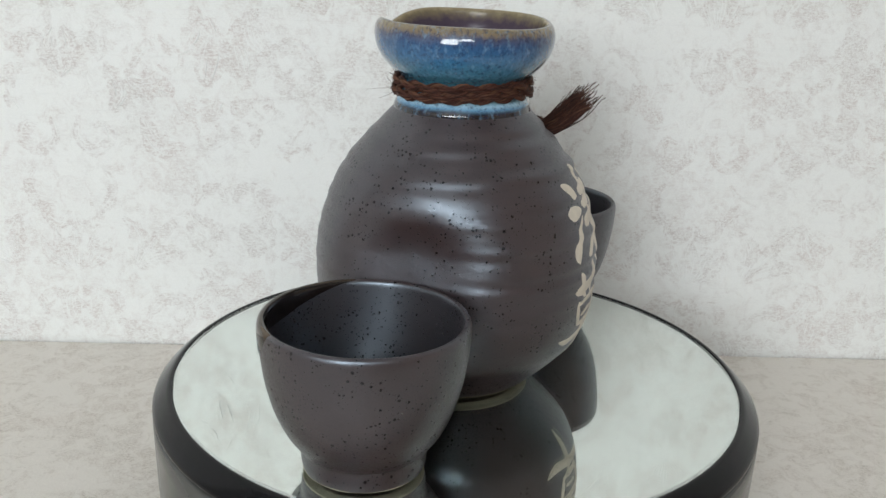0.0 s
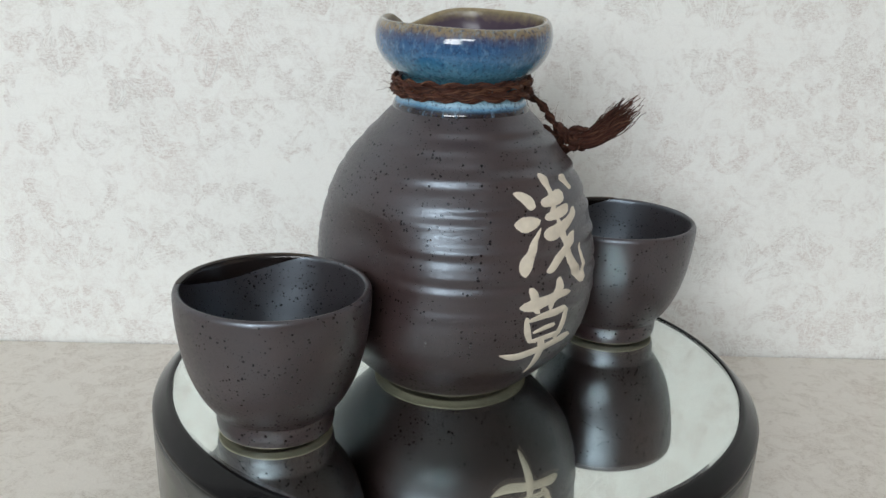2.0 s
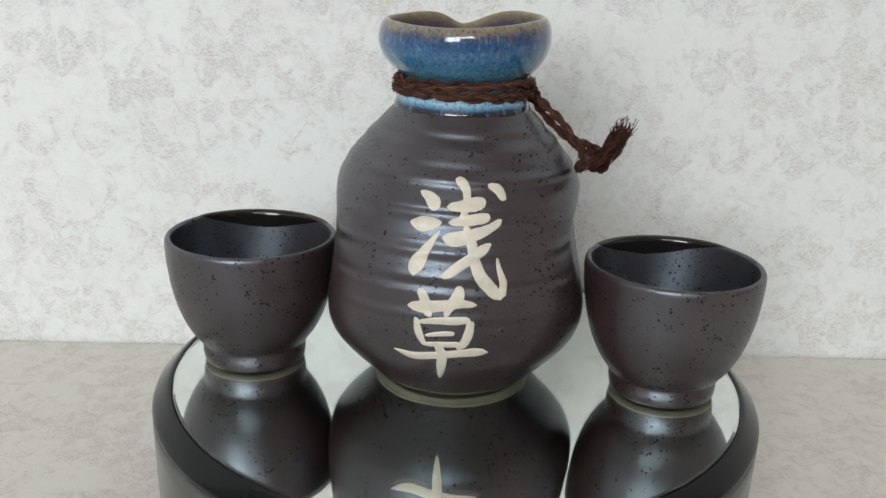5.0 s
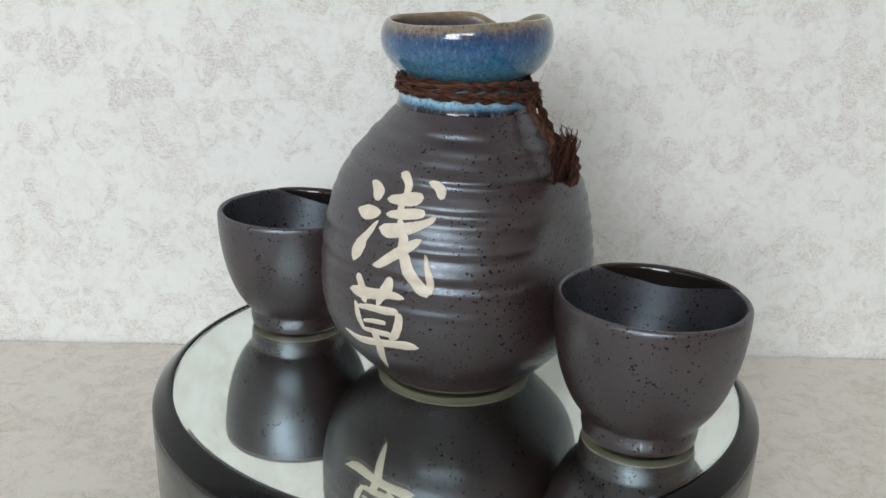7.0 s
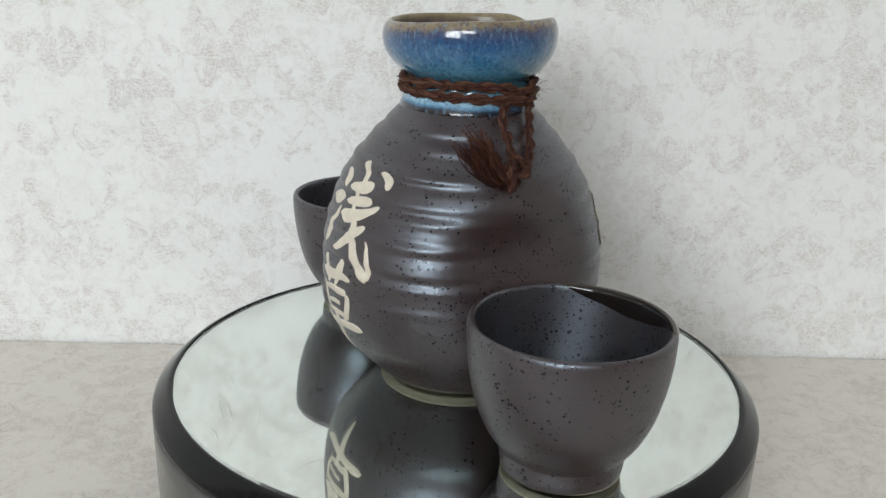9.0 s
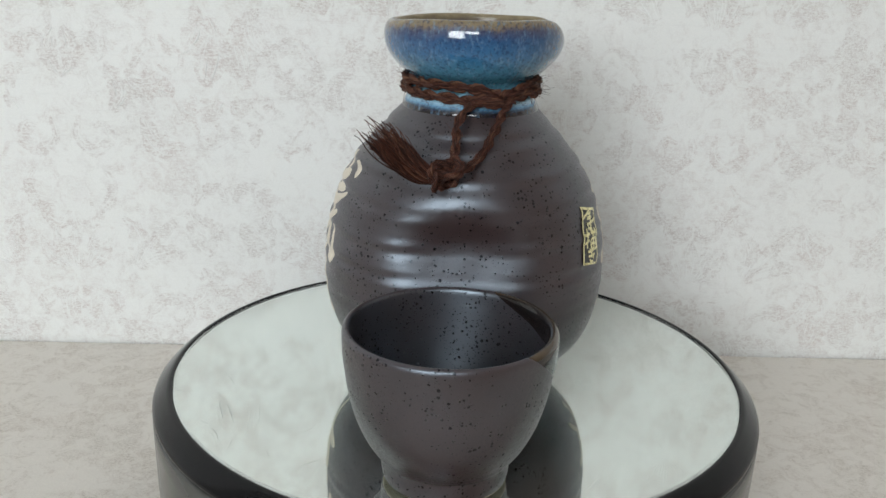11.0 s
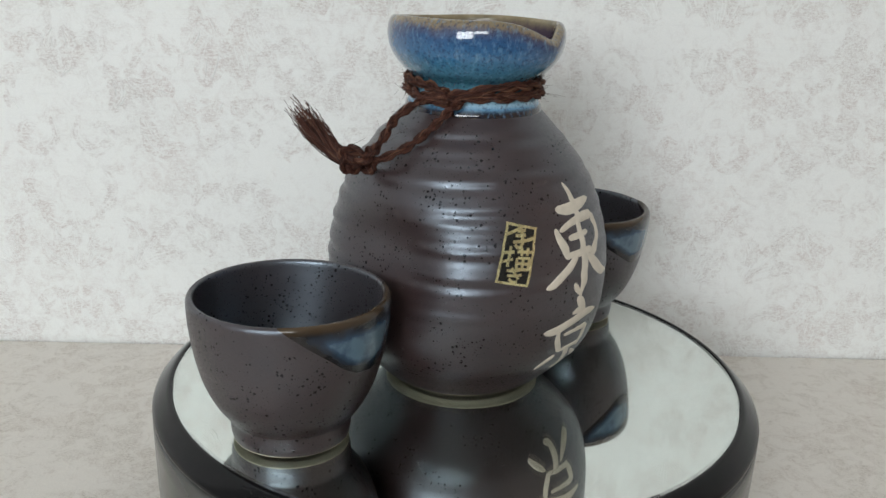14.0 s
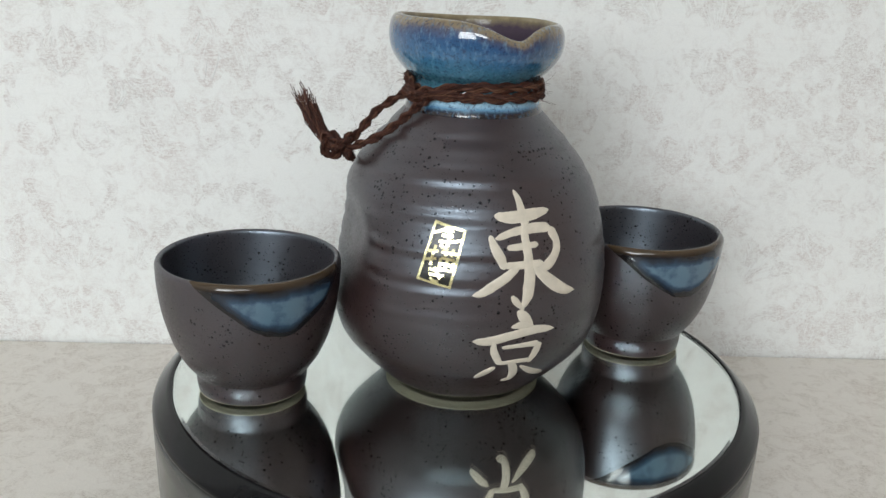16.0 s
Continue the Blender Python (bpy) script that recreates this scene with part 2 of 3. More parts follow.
# ---- the room ----
back_wall = setting("wall_back", [box(ROOM_X0, ROOM_X1, WALL_Y, WALL_Y + 0.1, FLOOR_Z, CEIL_Z)], WALLPAPER,
                    "off-white wallpaper with faded linen damask pattern and embossed scrolls", "wall")
setting("wall_left", [box(ROOM_X0 - 0.1, ROOM_X0, ROOM_Y - 0.2, WALL_Y + 0.1, FLOOR_Z, CEIL_Z)], PAINT, "plain grey painted side wall of the room", "wall")
setting("wall_right", [box(ROOM_X1, ROOM_X1 + 0.1, ROOM_Y - 0.2, WALL_Y + 0.1, FLOOR_Z, CEIL_Z)], WARM_BOUNCE, "unseen plain buff side wall, coloured to bounce warm light", "wall")
setting("wall_window", [box(ROOM_X0, WIN_X0, ROOM_Y - 0.2, ROOM_Y, FLOOR_Z, CEIL_Z), box(WIN_X1, ROOM_X1, ROOM_Y - 0.2, ROOM_Y, FLOOR_Z, CEIL_Z),
                        box(WIN_X0, SILL_X, ROOM_Y - 0.2, ROOM_Y, FLOOR_Z, WIN_Z0), box(SILL_X, WIN_X1, ROOM_Y - 0.2, ROOM_Y, FLOOR_Z, SILL_Z), box(WIN_X0, WIN_X1, ROOM_Y - 0.2, ROOM_Y, WIN_Z1, CEIL_Z)],
        PAINT, "plain grey painted wall with a wide window opening", "wall")
setting("floor", [box(ROOM_X0 - 0.1, ROOM_X1 + 0.1, ROOM_Y - 0.2, WALL_Y + 0.1, FLOOR_Z - 0.1, FLOOR_Z)], FLOORING, "plain brown wooden floor under the table", "floor")
setting("ceiling", [box(ROOM_X0 - 0.1, ROOM_X1 + 0.1, ROOM_Y - 0.2, WALL_Y + 0.1, CEIL_Z, CEIL_Z + 0.1)], PAINT, "plain grey painted ceiling of the room", "ceiling")

window = thing("window_1", "white framed window with two tall lights, daylight outside", "window", kind="structure")
window.matrix_world = ROOM
Y0, Y1 = ROOM_Y - 0.08, ROOM_Y - 0.03
part("window_frame", from_bm("window_frame", [box(WIN_X0, WIN_X0 + 0.05, Y0, Y1, WIN_Z0, WIN_Z1), box(WIN_X1 - 0.05, WIN_X1, Y0, Y1, SILL_Z, WIN_Z1),
                                              box(WIN_X0 + 0.05, SILL_X, Y0, Y1, WIN_Z0, WIN_Z0 + 0.05), box(SILL_X, WIN_X1 - 0.05, Y0, Y1, SILL_Z, SILL_Z + 0.05),
                                              box(WIN_X0 + 0.05, WIN_X1 - 0.05, Y0, Y1, WIN_Z1 - 0.05, WIN_Z1)], FRAME), window)
part("mullion", from_bm("mullion", [box(SILL_X - 0.05, SILL_X + 0.05, Y0 + 0.005, Y1 - 0.005, SILL_Z + 0.05, WIN_Z1 - 0.05)], FRAME), window)


# damask of the wallpaper: each element is a run of points (across, up in mm) with its widths, mirrored about the motif's axis
DAMASK = [
    ("flower", [(0, -16), (0, -6), (0, 5)], (1.5, 4.5, 0.6)), ("flower", [(3, -15), (7, -6), (9, 3)], (1.2, 3.2, 0.5)), ("flower", [(5, -15), (12, -9), (16, 0)], (1.0, 2.6, 0.5)),
    ("scroll", [(1.5, 12), (3, 7), (8, 6), (12, 10), (11, 15), (7, 15.5)], (1.0, 1.8, 2.2, 1.8, 1.4, 0.6)), ("scroll", [(11, 12), (17, 17), (19, 26), (15, 32)], (1.0, 2.2, 1.6, 0.6)),
    ("leaf", [(26, -13), (29, -4), (27, 4), (22, 10)], (2.0, 4.8, 3.2, 0.6)), ("leaf", [(27, -14), (36, -9), (45, -7), (50, -9)], (2.0, 4.2, 3.0, 0.6)), ("leaf", [(28, -13), (36, -2), (45, 8), (52, 14)], (1.6, 2.8, 1.8, 0.8)),
    ("leaf", [(52, 14), (56, 7), (62, 4), (67, 8)], (1.0, 4.0, 5.0, 0.8)), ("scroll", [(54, 16), (58, 23), (66, 24), (69, 18)], (1.0, 2.6, 2.2, 0.8)), ("scroll", [(52, 13), (54, 2), (60, -6), (63, -2), (60, 1)], (1.0, 3.0, 2.4, 1.4, 0.6)),
    ("scroll", [(30, -40), (37, -31), (46, -30), (51, -36), (47, -42), (42, -39)], (1.0, 2.8, 3.2, 2.4, 1.6, 0.6)), ("leaf", [(51, -34), (58, -28), (60, -20), (57, -14)], (1.2, 4.8, 4.0, 0.8)),
    ("leaf", [(62, -48), (64, -38), (66, -28), (64, -18)], (2.5, 6.0, 4.5, 0.8)), ("leaf", [(2, -24), (5, -31), (4, -39), (0, -45)], (1.0, 3.8, 3.0, 0.6)), ("leaf", [(4, -30), (12, -28), (17, -33), (16, -38)], (1.0, 3.0, 3.2, 0.8)),
    ("leaf", [(27, -43), (34, -48), (42, -48), (48, -52)], (2.2, 5.4, 4.6, 1.0)), ("leaf", [(50, -54), (56, -58), (64, -58), (69, -54)], (2.0, 5.0, 4.6, 1.0)),
    ("scroll", [(6, -62), (5, -72), (12, -78), (19, -73), (17, -66), (12, -67)], (0.8, 1.8, 2.4, 2.2, 1.6, 0.6)), ("leaf", [(20, -60), (25, -52), (22, -44), (16, -41)], (1.5, 4.0, 3.2, 0.8)),
    ("leaf", [(34, -62), (38, -72), (44, -76), (52, -74)], (1.6, 4.4, 4.0, 0.8)), ("scroll", [(56, -66), (62, -74), (69, -70), (66, -64)], (0.8, 2.4, 2.2, 0.8))]
MOTIF_WIDE, MOTIF_TALL, MOTIF_X, MOTIF_Z = 0.142, 0.118, -0.170, 0.122


def damask():
    """Yields (points, half-widths, kind) in metres on the wall for every mirrored repeat."""
    for col in range(-1, 4):
        for row in range(-1, 2):
            for kind, keys, widths in DAMASK:
                for f in (-1, 1):
                    c = curve_through([(x, z, w) for (x, z), w in zip(keys, widths)], 18)
                    yield np.stack([MOTIF_X + col * MOTIF_WIDE + f * c[:, 0] * 0.001, MOTIF_Z + row * MOTIF_TALL + c[:, 1] * 0.001], -1), np.maximum(c[:, 2], 0.3) * 0.0005, kind


def ribbon(verts, faces, pts, half, low, high, across=5):
    base, n = len(verts), len(pts)
    d = np.gradient(pts, axis=0)
    d /= np.linalg.norm(d, axis=1)[:, None] + 1e-9
    for i in range(n):
        for k in range(across):
            a = -1 + 2 * k / (across - 1)
            verts.append((pts[i][0] - d[i][1] * a * half[i], WALL_Y - low - 0.000003 * i - high * (1 - a * a), pts[i][1] + d[i][0] * a * half[i]))
    for i in range(n - 1):
        for k in range(across - 1):
            o = base + i * across + k
            faces.append((o, o + 1, o + across + 1, o + across))


def print_mesh():
    """The worn warm-grey damask print: flat ragged leaves and scrolls."""
    verts, faces = [], []
    for e, (pts, half, kind) in enumerate(damask()):
        rag = np.array([1.12 + 0.5 * noise.noise(Vector((i * 0.9, e * 3.7, 1.0))) for i in range(len(pts))])
        shift = np.array([[noise.noise(Vector((i * 0.5, e * 2.3, q))) * 0.0009 for q in (4.0, 8.0)] for i in range(len(pts))])
        ribbon(verts, faces, pts + shift, half * rag * 2.1, 0.00002 + 0.0000018 * (e % 97), 0.0, 3)
    return mesh("damask_print", verts, faces, MOTIF, False)


def emboss_mesh():
    """Thin broken ridges along the veins of leaves and the backs of scrolls."""
    rnd = random.Random(5)
    verts, faces = [], []
    for pts, half, kind in damask():
        d = np.gradient(pts, axis=0)
        d /= np.linalg.norm(d, axis=1)[:, None] + 1e-9
        for a in ((-0.9, -0.3, 0.35, 0.95) if kind != "scroll" else (-0.8, 0.7)):
            line = pts + np.stack([-d[:, 1], d[:, 0]], -1) * (half * a * 1.15)[:, None]
            i = rnd.randrange(0, 5)
            while i < len(line) - 4:
                j = min(len(line), i + rnd.randrange(4, 10))
                taper = np.sin(np.linspace(0.15, math.pi - 0.15, j - i))
                ribbon(verts, faces, line[i:j], 0.00038 * taper * rnd.uniform(0.6, 1.25), 0.00012, 0.00016 * rnd.uniform(0.1, 1.2) ** 2)
                i = j + rnd.randrange(2, 10)
    return mesh("embossed_scroll", verts, faces, WALLPAPER)


tagged(part("damask_print", print_mesh(), back_wall, "faded warm-grey damask print"), kind="stuff")
tagged(part("embossed_scroll", emboss_mesh(), back_wall, "thin raised ridges pressed into the paper"), kind="stuff")

table = tagged(new("table_top", from_bm("table_top", [box(-1.1, 1.1, -0.25, WALL_Y - 0.0005, TABLE_Z - 0.03, TABLE_Z, 0.002)], TABLEPAPER)),
               "table top covered with mottled beige and grey paper, against the wall", "table", kind="structure")
table.matrix_world = ROOM
for sx in (-1.02, 1.02):
    for sy in (-0.20, WALL_Y - 0.08):
        part("table_leg", from_bm("table_leg", [box(sx - 0.03, sx + 0.03, sy - 0.03, sy + 0.03, FLOOR_Z, TABLE_Z - 0.03, 0.003)], FRAME), table)

# ---- turntable ----
base = thing("turntable_base", "glossy black round turntable base standing on the table", "turntable")
part("base_shell", lathe("base_shell", [mm(96.0, -48), mm(99.2, -47.6), mm(99.9, -46.5), mm(100.5, -30), mm(100.9, -14), mm(101, -8.2), mm(100.7, -7.5), mm(100.0, -7.2), mm(90, -7.2), mm(40, -7.2)], TABLE_SHEEN, 160), base)
# unseen ring closing the seam; the gap's shade is put into its near-black colour
part("seam_shade_ring", lathe("seam_shade_ring", [mm(97.6, -7.3), mm(97.6, -6.7), mm(60, -6.7), mm(60, -7.3)], SEAM, 96), base)

platter = thing("mirror_platter", "round mirror platter with a glossy black plastic rim", "turntable")
part("rim", lathe("rim", [mm(60, -6.65), mm(100.0, -6.65), mm(100.7, -6.4), mm(101, -5.8), mm(101, -5.2), mm(100.75, -4.5), mm(99.9, -3.55), mm(96.6, -0.55), mm(95.7, -0.05), mm(94.95, 0.05), mm(94.6, -0.15), mm(94.55, -0.6), mm(94.55, -3.0), mm(60, -3.0)], PLASTIC, 192), platter, "glossy black rounded rim")
part("mirror_silvering", lathe("mirror_silvering", [mm(94.3, -2.1), mm(60, -2.1), mm(30, -2.1), mm(2, -2.1)], SILVER, 160, cap=("end",)), platter, "silvered back of the mirror")
part("glass", lathe("glass", [mm(2, -2.0), mm(94.5, -2.0), mm(94.5, -0.25), mm(93.6, 0), mm(60, 0), mm(2, 0)], GLASS, 160, cap=("start", "end")), platter, "clear bevelled mirror glass")
for ch in platter.children:
    if ch.name.startswith(("glass", "mirror")):
        ch.data.polygons.foreach_set("use_smooth", [False] * len(ch.data.polygons))

# ---- the bottle ----
# wall radius by height, in millimetres
BODY = curve_through([(26.0, 1.5), (28.0, 3), (31.1, 6), (34.2, 9), (37.0, 12), (39.6, 15), (41.6, 18), (42.9, 21), (43.9, 24), (45.2, 30), (45.7, 36), (45.7, 42),
                      (45.2, 48), (44.1, 54), (42.4, 60), (40.2, 66), (36.9, 72), (34.8, 75), (32.4, 78), (29.8, 81), (27.1, 84), (24.3, 87), (22.2, 89.2), (21.3, 90.2)], 220)


def bottle_r(az, z):
    """Radius in mm at azimuth az (radians) and height z (mm): thrown profile, throwing rings, two thumbed hollows."""
    r = float(np.interp(z, BODY[:, 1], BODY[:, 0]))
    hollow = flat = calm = 0.0
    for c, zc, deep, above, below in ((-109, 49, 6.6, 13.5, 23.0), (64, 51, 7.0, 12.0, 20.0)):
        d = ((az - radians(c) + math.pi) % math.tau - math.pi) * 44
        hollow += deep * math.exp(-((d / 21) ** 2 + ((z - zc) / (above if z > zc else below)) ** 2) ** 1.3)
        calm += math.exp(-(d / 25) ** 4 - ((z - zc - 3) / 23) ** 4)
        flat += math.exp(-(d / 19) ** 2 - ((z - zc + 8) / 18) ** 2)
    fade = (1 + 0.5 * min(1, max(0, (z - 58) / 14))) * min(1, max(0, (z - 27) / 16)) * min(1, max(0, (89 - z) / 5)) * (0.66 + 0.34 * math.cos(az - radians(25))) * (1 - 0.93 * min(1.0, calm))
    r += fade * (0.28 * math.sin(math.tau * (z - 1.5 + 0.7 * math.sin(az + 1.0)) / 6.5) + 0.14 * math.sin(math.tau * z / 3.9 + 1.7 + math.sin(az * 2)))
    r -= hollow + 0.3 * flat
    return r + 0.22 * noise.noise(Vector((math.cos(az) * 1.3, math.sin(az) * 1.3, z * 0.05)))


def on_bottle(az, z, lift=0.0):
    r = bottle_r(az, z) + lift
    return mm(r * math.cos(az), r * math.sin(az), z)


BOTTLE_AT = Vector(mm(-1.64, -1.15, 0))
bottle = thing("sake_bottle", "round dark stoneware sake bottle with cream characters, blue glazed mouth", "bottle")
ZB = BODY[:, 1]
part("body", mesh("body", *grid(len(ZB), 200, lambda i, j: on_bottle(math.tau * j / 200, ZB[i])), STONE), bottle, "dark brown speckled stoneware with throwing rings and two hollows")
part("foot_ring", lathe("foot_ring", [mm(26.0, 1.9), mm(26.0, 1.45), mm(25.3, 1.3), mm(23.6, 0.15), mm(23.2, 0.0), mm(18.4, 0.0), mm(17, 1.2), mm(5, 1.4)], BISQUE, 96, 0.006, cap=("end",)), bottle, "bare cream clay foot ring")

NOTCH = radians(162)


def mouth_point(r, z, az):
    """The lip is pulled into a small pouring notch, steep on one side, and runs a little uneven."""
    d = (az - NOTCH + math.pi) % math.tau - math.pi
    g = math.exp(-abs(d / radians(23 if d < 0 else 14)) ** 1.7)
    up = min(1, max(0, (z - 101) / 15)) ** 1.3
    r += up * (-0.9 + 1.1 * g + 0.75 * math.cos(2 * (az - radians(172))))
    z += up * (-5.2 * g + 0.6 * max(0.0, math.cos(az - radians(95))) + 1.0 * math.cos(az - radians(110)) + 0.3 * math.sin(3 * az))
    return mm(r * math.cos(az), r * math.sin(az), z)


def mouth_mesh(name, keys, mat, n=150):
    prof = curve_through(keys, 70)
    me = mesh(name, *grid(len(prof), n, lambda i, j: mouth_point(prof[i][0], prof[i][1], math.tau * j / n)), mat)
    floats(me, "height", np.repeat(np.clip((prof[:, 1] - 89.9) / 27.3, 0, 1), n))
    return me


part("mouth", mouth_mesh("mouth", [(21.5, 89.6), (21.55, 90.4), (21.1, 91.6), (20.3, 93.4), (19.3, 95.6), (18.8, 97.6), (19.4, 99.4), (20.7, 100.6), (22.7, 102.2), (25.2, 105), (26.9, 108), (27.7, 111), (27.8, 113.5), (27.3, 115.7), (26.4, 116.9), (25.6, 117.1)], BLUE), bottle, "glossy mottled blue glazed mouth with tan lip")
part("mouth_lining", mouth_mesh("mouth_lining", [(25.6, 117.1), (24.9, 116.6), (24.4, 115), (23.9, 112), (22.8, 108), (20.6, 104), (17.6, 100), (16.3, 95), (17.5, 90), (22, 82), (30, 70)], LINING), bottle, "plum brown glazed inside of the mouth")


def brush(strokes, az0, z0, lift0):
    """One character: tapering brush strokes (along, up, width in mm) laid on the bottle's wall as thin slip."""
    verts, faces = [], []
    for s, keys in enumerate(strokes):
        c = curve_through(keys, 26)
        lift = lift0 + 0.012 * s
        n, m, base = len(c), 7, len(verts)
        for i, (u, v, w) in enumerate(c):
            d = c[min(i + 1, n - 1)][:2] - c[max(i - 1, 0)][:2]
            d = d / (np.hypot(*d) + 1e-9)
            end = min(1.0, math.sqrt(max(0.0, min(i, n - 1 - i) + 0.15) / 2.2))
            h = max(0.1, w) * 0.5 * end * (1 + 0.07 * noise.noise(Vector((u, v, s * 3.1))))
            for k in range(m):
                a = -1 + 2 * k / (m - 1)
                uu, vv = u - d[1] * a * h, v + d[0] * a * h
                verts.append(on_bottle(az0 + uu / 44, z0 + vv, lift * (1 - 0.9 * abs(a) ** 6) + (-0.05 if abs(a) > 0.99 else 0)))
        for i in range(n - 1):
            for k in range(m - 1):
                o = base + i * m + k
                faces.append((o, o + m, o + m + 1, o + 1))
    return verts, faces


ASA = [[(-15.0, 10.4, 1.0), (-11.8, 9.2, 3.1), (-9.3, 7.5, 4.2), (-7.9, 6.6, 2.1)],
       [(-16.5, 2.3, 1.0), (-13.4, 1.9, 4.2), (-9.9, 2.2, 3.8), (-6.7, 2.7, 1.0)],
       [(-7.0, 0.6, 1.0), (-10.0, -3.6, 2.4), (-12.8, -8.3, 4.5), (-13.7, -10.7, 4.2), (-13.8, -12.7, 1.0)],
       [(-3.2, 14.3, 1.7), (-0.3, 12.8, 3.5), (0.9, 10.2, 2.8), (0.3, 6.3, 2.4), (-0.8, 2.1, 2.8)],
       [(-5.4, 7.0, 1.7), (-1.0, 7.3, 3.1), (3.7, 7.9, 3.8), (7.1, 8.6, 2.1)],
       [(-4.7, 2.8, 1.4), (0.3, 3.4, 2.8), (5.5, 4.1, 3.1), (8.3, 4.4, 2.1)],
       [(-6.2, -1.4, 2.4), (-2.2, -1.6, 4.5), (3.8, -0.1, 3.5), (8.3, 1.6, 2.4), (12.0, 3.5, 1.7)]]
ASA += [[(0.2, 2.8, 2.4), (2.4, -2.8, 3.1), (3.1, -6.8, 3.1), (5.1, -12.0, 3.8), (8.4, -16.0, 3.8), (11.2, -19.0, 2.1)],
        [(11.3, -18.4, 2.1), (11.8, -14.9, 2.4), (10.6, -10.4, 1.7), (9.8, -6.6, 0.7)],
        [(8.2, -2.8, 1.7), (4.2, -5.4, 3.1), (-0.7, -8.9, 3.1), (-4.2, -11.5, 2.4), (-6.4, -12.2, 0.9)],
        [(8.1, 12.8, 1.4), (11.6, 11.6, 3.1), (13.2, 9.8, 3.1), (14.1, 9.0, 1.0)]]
KUSA = [[(-10.0, 6.9, 2.1), (-5.3, 7.2, 4.2), (-0.4, 7.8, 3.8), (4.7, 8.7, 3.1), (9.6, 8.4, 1.7)],
        [(-6.8, 12.7, 2.1), (-5.2, 9.8, 3.1), (-4.4, 6.2, 2.8), (-3.2, 4.3, 1.4)],
        [(4.6, 14.1, 2.1), (4.2, 10.9, 3.8), (2.1, 7.6, 3.1), (0.8, 4.5, 1.4)],
        [(-7.5, 3.8, 1.4), (-6.7, -1.0, 2.4), (-4.9, -5.4, 1.7)],
        [(-6.9, 2.2, 1.4), (-1.8, 3.1, 2.4), (3.3, 3.3, 2.8), (7.9, 3.8, 2.1)],
        [(8.1, 3.6, 2.4), (7.7, -0.5, 2.8), (6.4, -4.2, 2.8), (4.5, -6.1, 1.4)],
        [(-4.7, -2.0, 1.0), (-0.6, -1.1, 1.7), (3.7, -0.8, 1.6)]]
KUSA += [[(-5.1, -5.0, 1.4), (-0.2, -4.7, 2.1), (5.5, -4.5, 2.1)],
         [(-14.8, -8.4, 1.0), (-9.1, -9.8, 2.8), (-2.3, -8.9, 2.8), (4.8, -7.8, 2.8), (10.5, -7.2, 3.1), (13.9, -7.4, 1.0)],
         [(-1.5, -3.8, 2.1), (0.1, -8.5, 3.1), (-0.1, -13.0, 3.1), (-0.8, -19.0, 1.4)]]
HIGASHI = [[(-2.0, 18.0, 1.0), (-0.7, 15.3, 2.4), (0.0, 11.7, 3.1), (0.8, 8.2, 3.1)],
           [(-9.2, 11.4, 2.1), (-3.9, 10.9, 3.5), (3.1, 11.4, 3.5), (9.8, 12.1, 1.7)],
           [(-10.7, 6.3, 1.4), (-9.2, 2.9, 2.8), (-7.4, -0.3, 3.1), (-6.3, -3.2, 2.1)],
           [(-9.0, 5.2, 1.7), (-3.3, 7.0, 2.4), (3.6, 7.7, 3.1), (9.2, 7.4, 2.8)],
           [(8.8, 7.4, 3.5), (11.0, 3.5, 2.8), (9.9, -0.4, 3.1), (6.8, -3.2, 3.1), (3.0, -4.1, 1.7)],
           [(-5.6, 2.7, 1.6), (-0.8, 2.9, 2.1), (4.4, 3.2, 1.7)],
           [(-7.4, -2.2, 1.7), (-1.1, -2.3, 2.4), (5.8, -2.2, 2.1)]]
HIGASHI += [[(-0.2, 9.4, 2.4), (0.6, 2.3, 2.8), (1.2, -4.1, 3.5), (0.8, -10.8, 3.5), (-0.7, -15.6, 1.4)],
            [(-0.2, -15.7, 1.0), (-2.7, -13.0, 2.1), (-4.1, -11.0, 1.0)],
            [(-2.0, -2.2, 2.1), (-5.4, -5.2, 2.8), (-9.4, -8.0, 3.1), (-12.5, -10.0, 2.4), (-15.2, -10.8, 0.9)],
            [(2.6, -3.0, 2.1), (6.2, -6.4, 3.5), (10.4, -9.7, 3.8), (13.9, -11.6, 2.8), (17.1, -12.2, 0.9)]]
KYO = [[(-1.0, 13.7, 1.7), (0.9, 11.6, 3.5), (2.9, 9.3, 2.4), (4.2, 7.7, 1.0)],
       [(3.8, 8.2, 1.4), (0.8, 9.0, 2.8), (-2.6, 8.5, 1.0)],
       [(-13.5, 4.2, 1.7), (-8.9, 4.2, 3.1), (-2.4, 5.7, 3.1), (4.7, 6.9, 3.1), (11.5, 6.3, 1.7)],
       [(-7.3, 3.7, 1.4), (-6.9, 0.2, 2.4), (-4.5, -4.5, 2.1)],
       [(-4.8, 1.7, 1.4), (0.9, 2.0, 1.7), (7.0, 2.1, 2.4)],
       [(7.3, 2.3, 2.4), (6.4, -1.6, 2.8), (5.0, -4.9, 1.7)],
       [(-5.2, -4.2, 1.4), (0.1, -3.8, 1.7), (5.2, -3.8, 1.7)],
       [(-1.3, -3.5, 2.1), (0.6, -7.4, 3.1), (0.9, -11.3, 2.8), (-2.1, -12.3, 1.0)]]
KYO += [[(-11.9, -10.0, 1.4), (-8.9, -7.6, 2.4), (-5.8, -5.5, 1.4)],
        [(2.3, -5.7, 1.0), (8.0, -9.2, 2.4), (14.6, -11.9, 2.1)]]
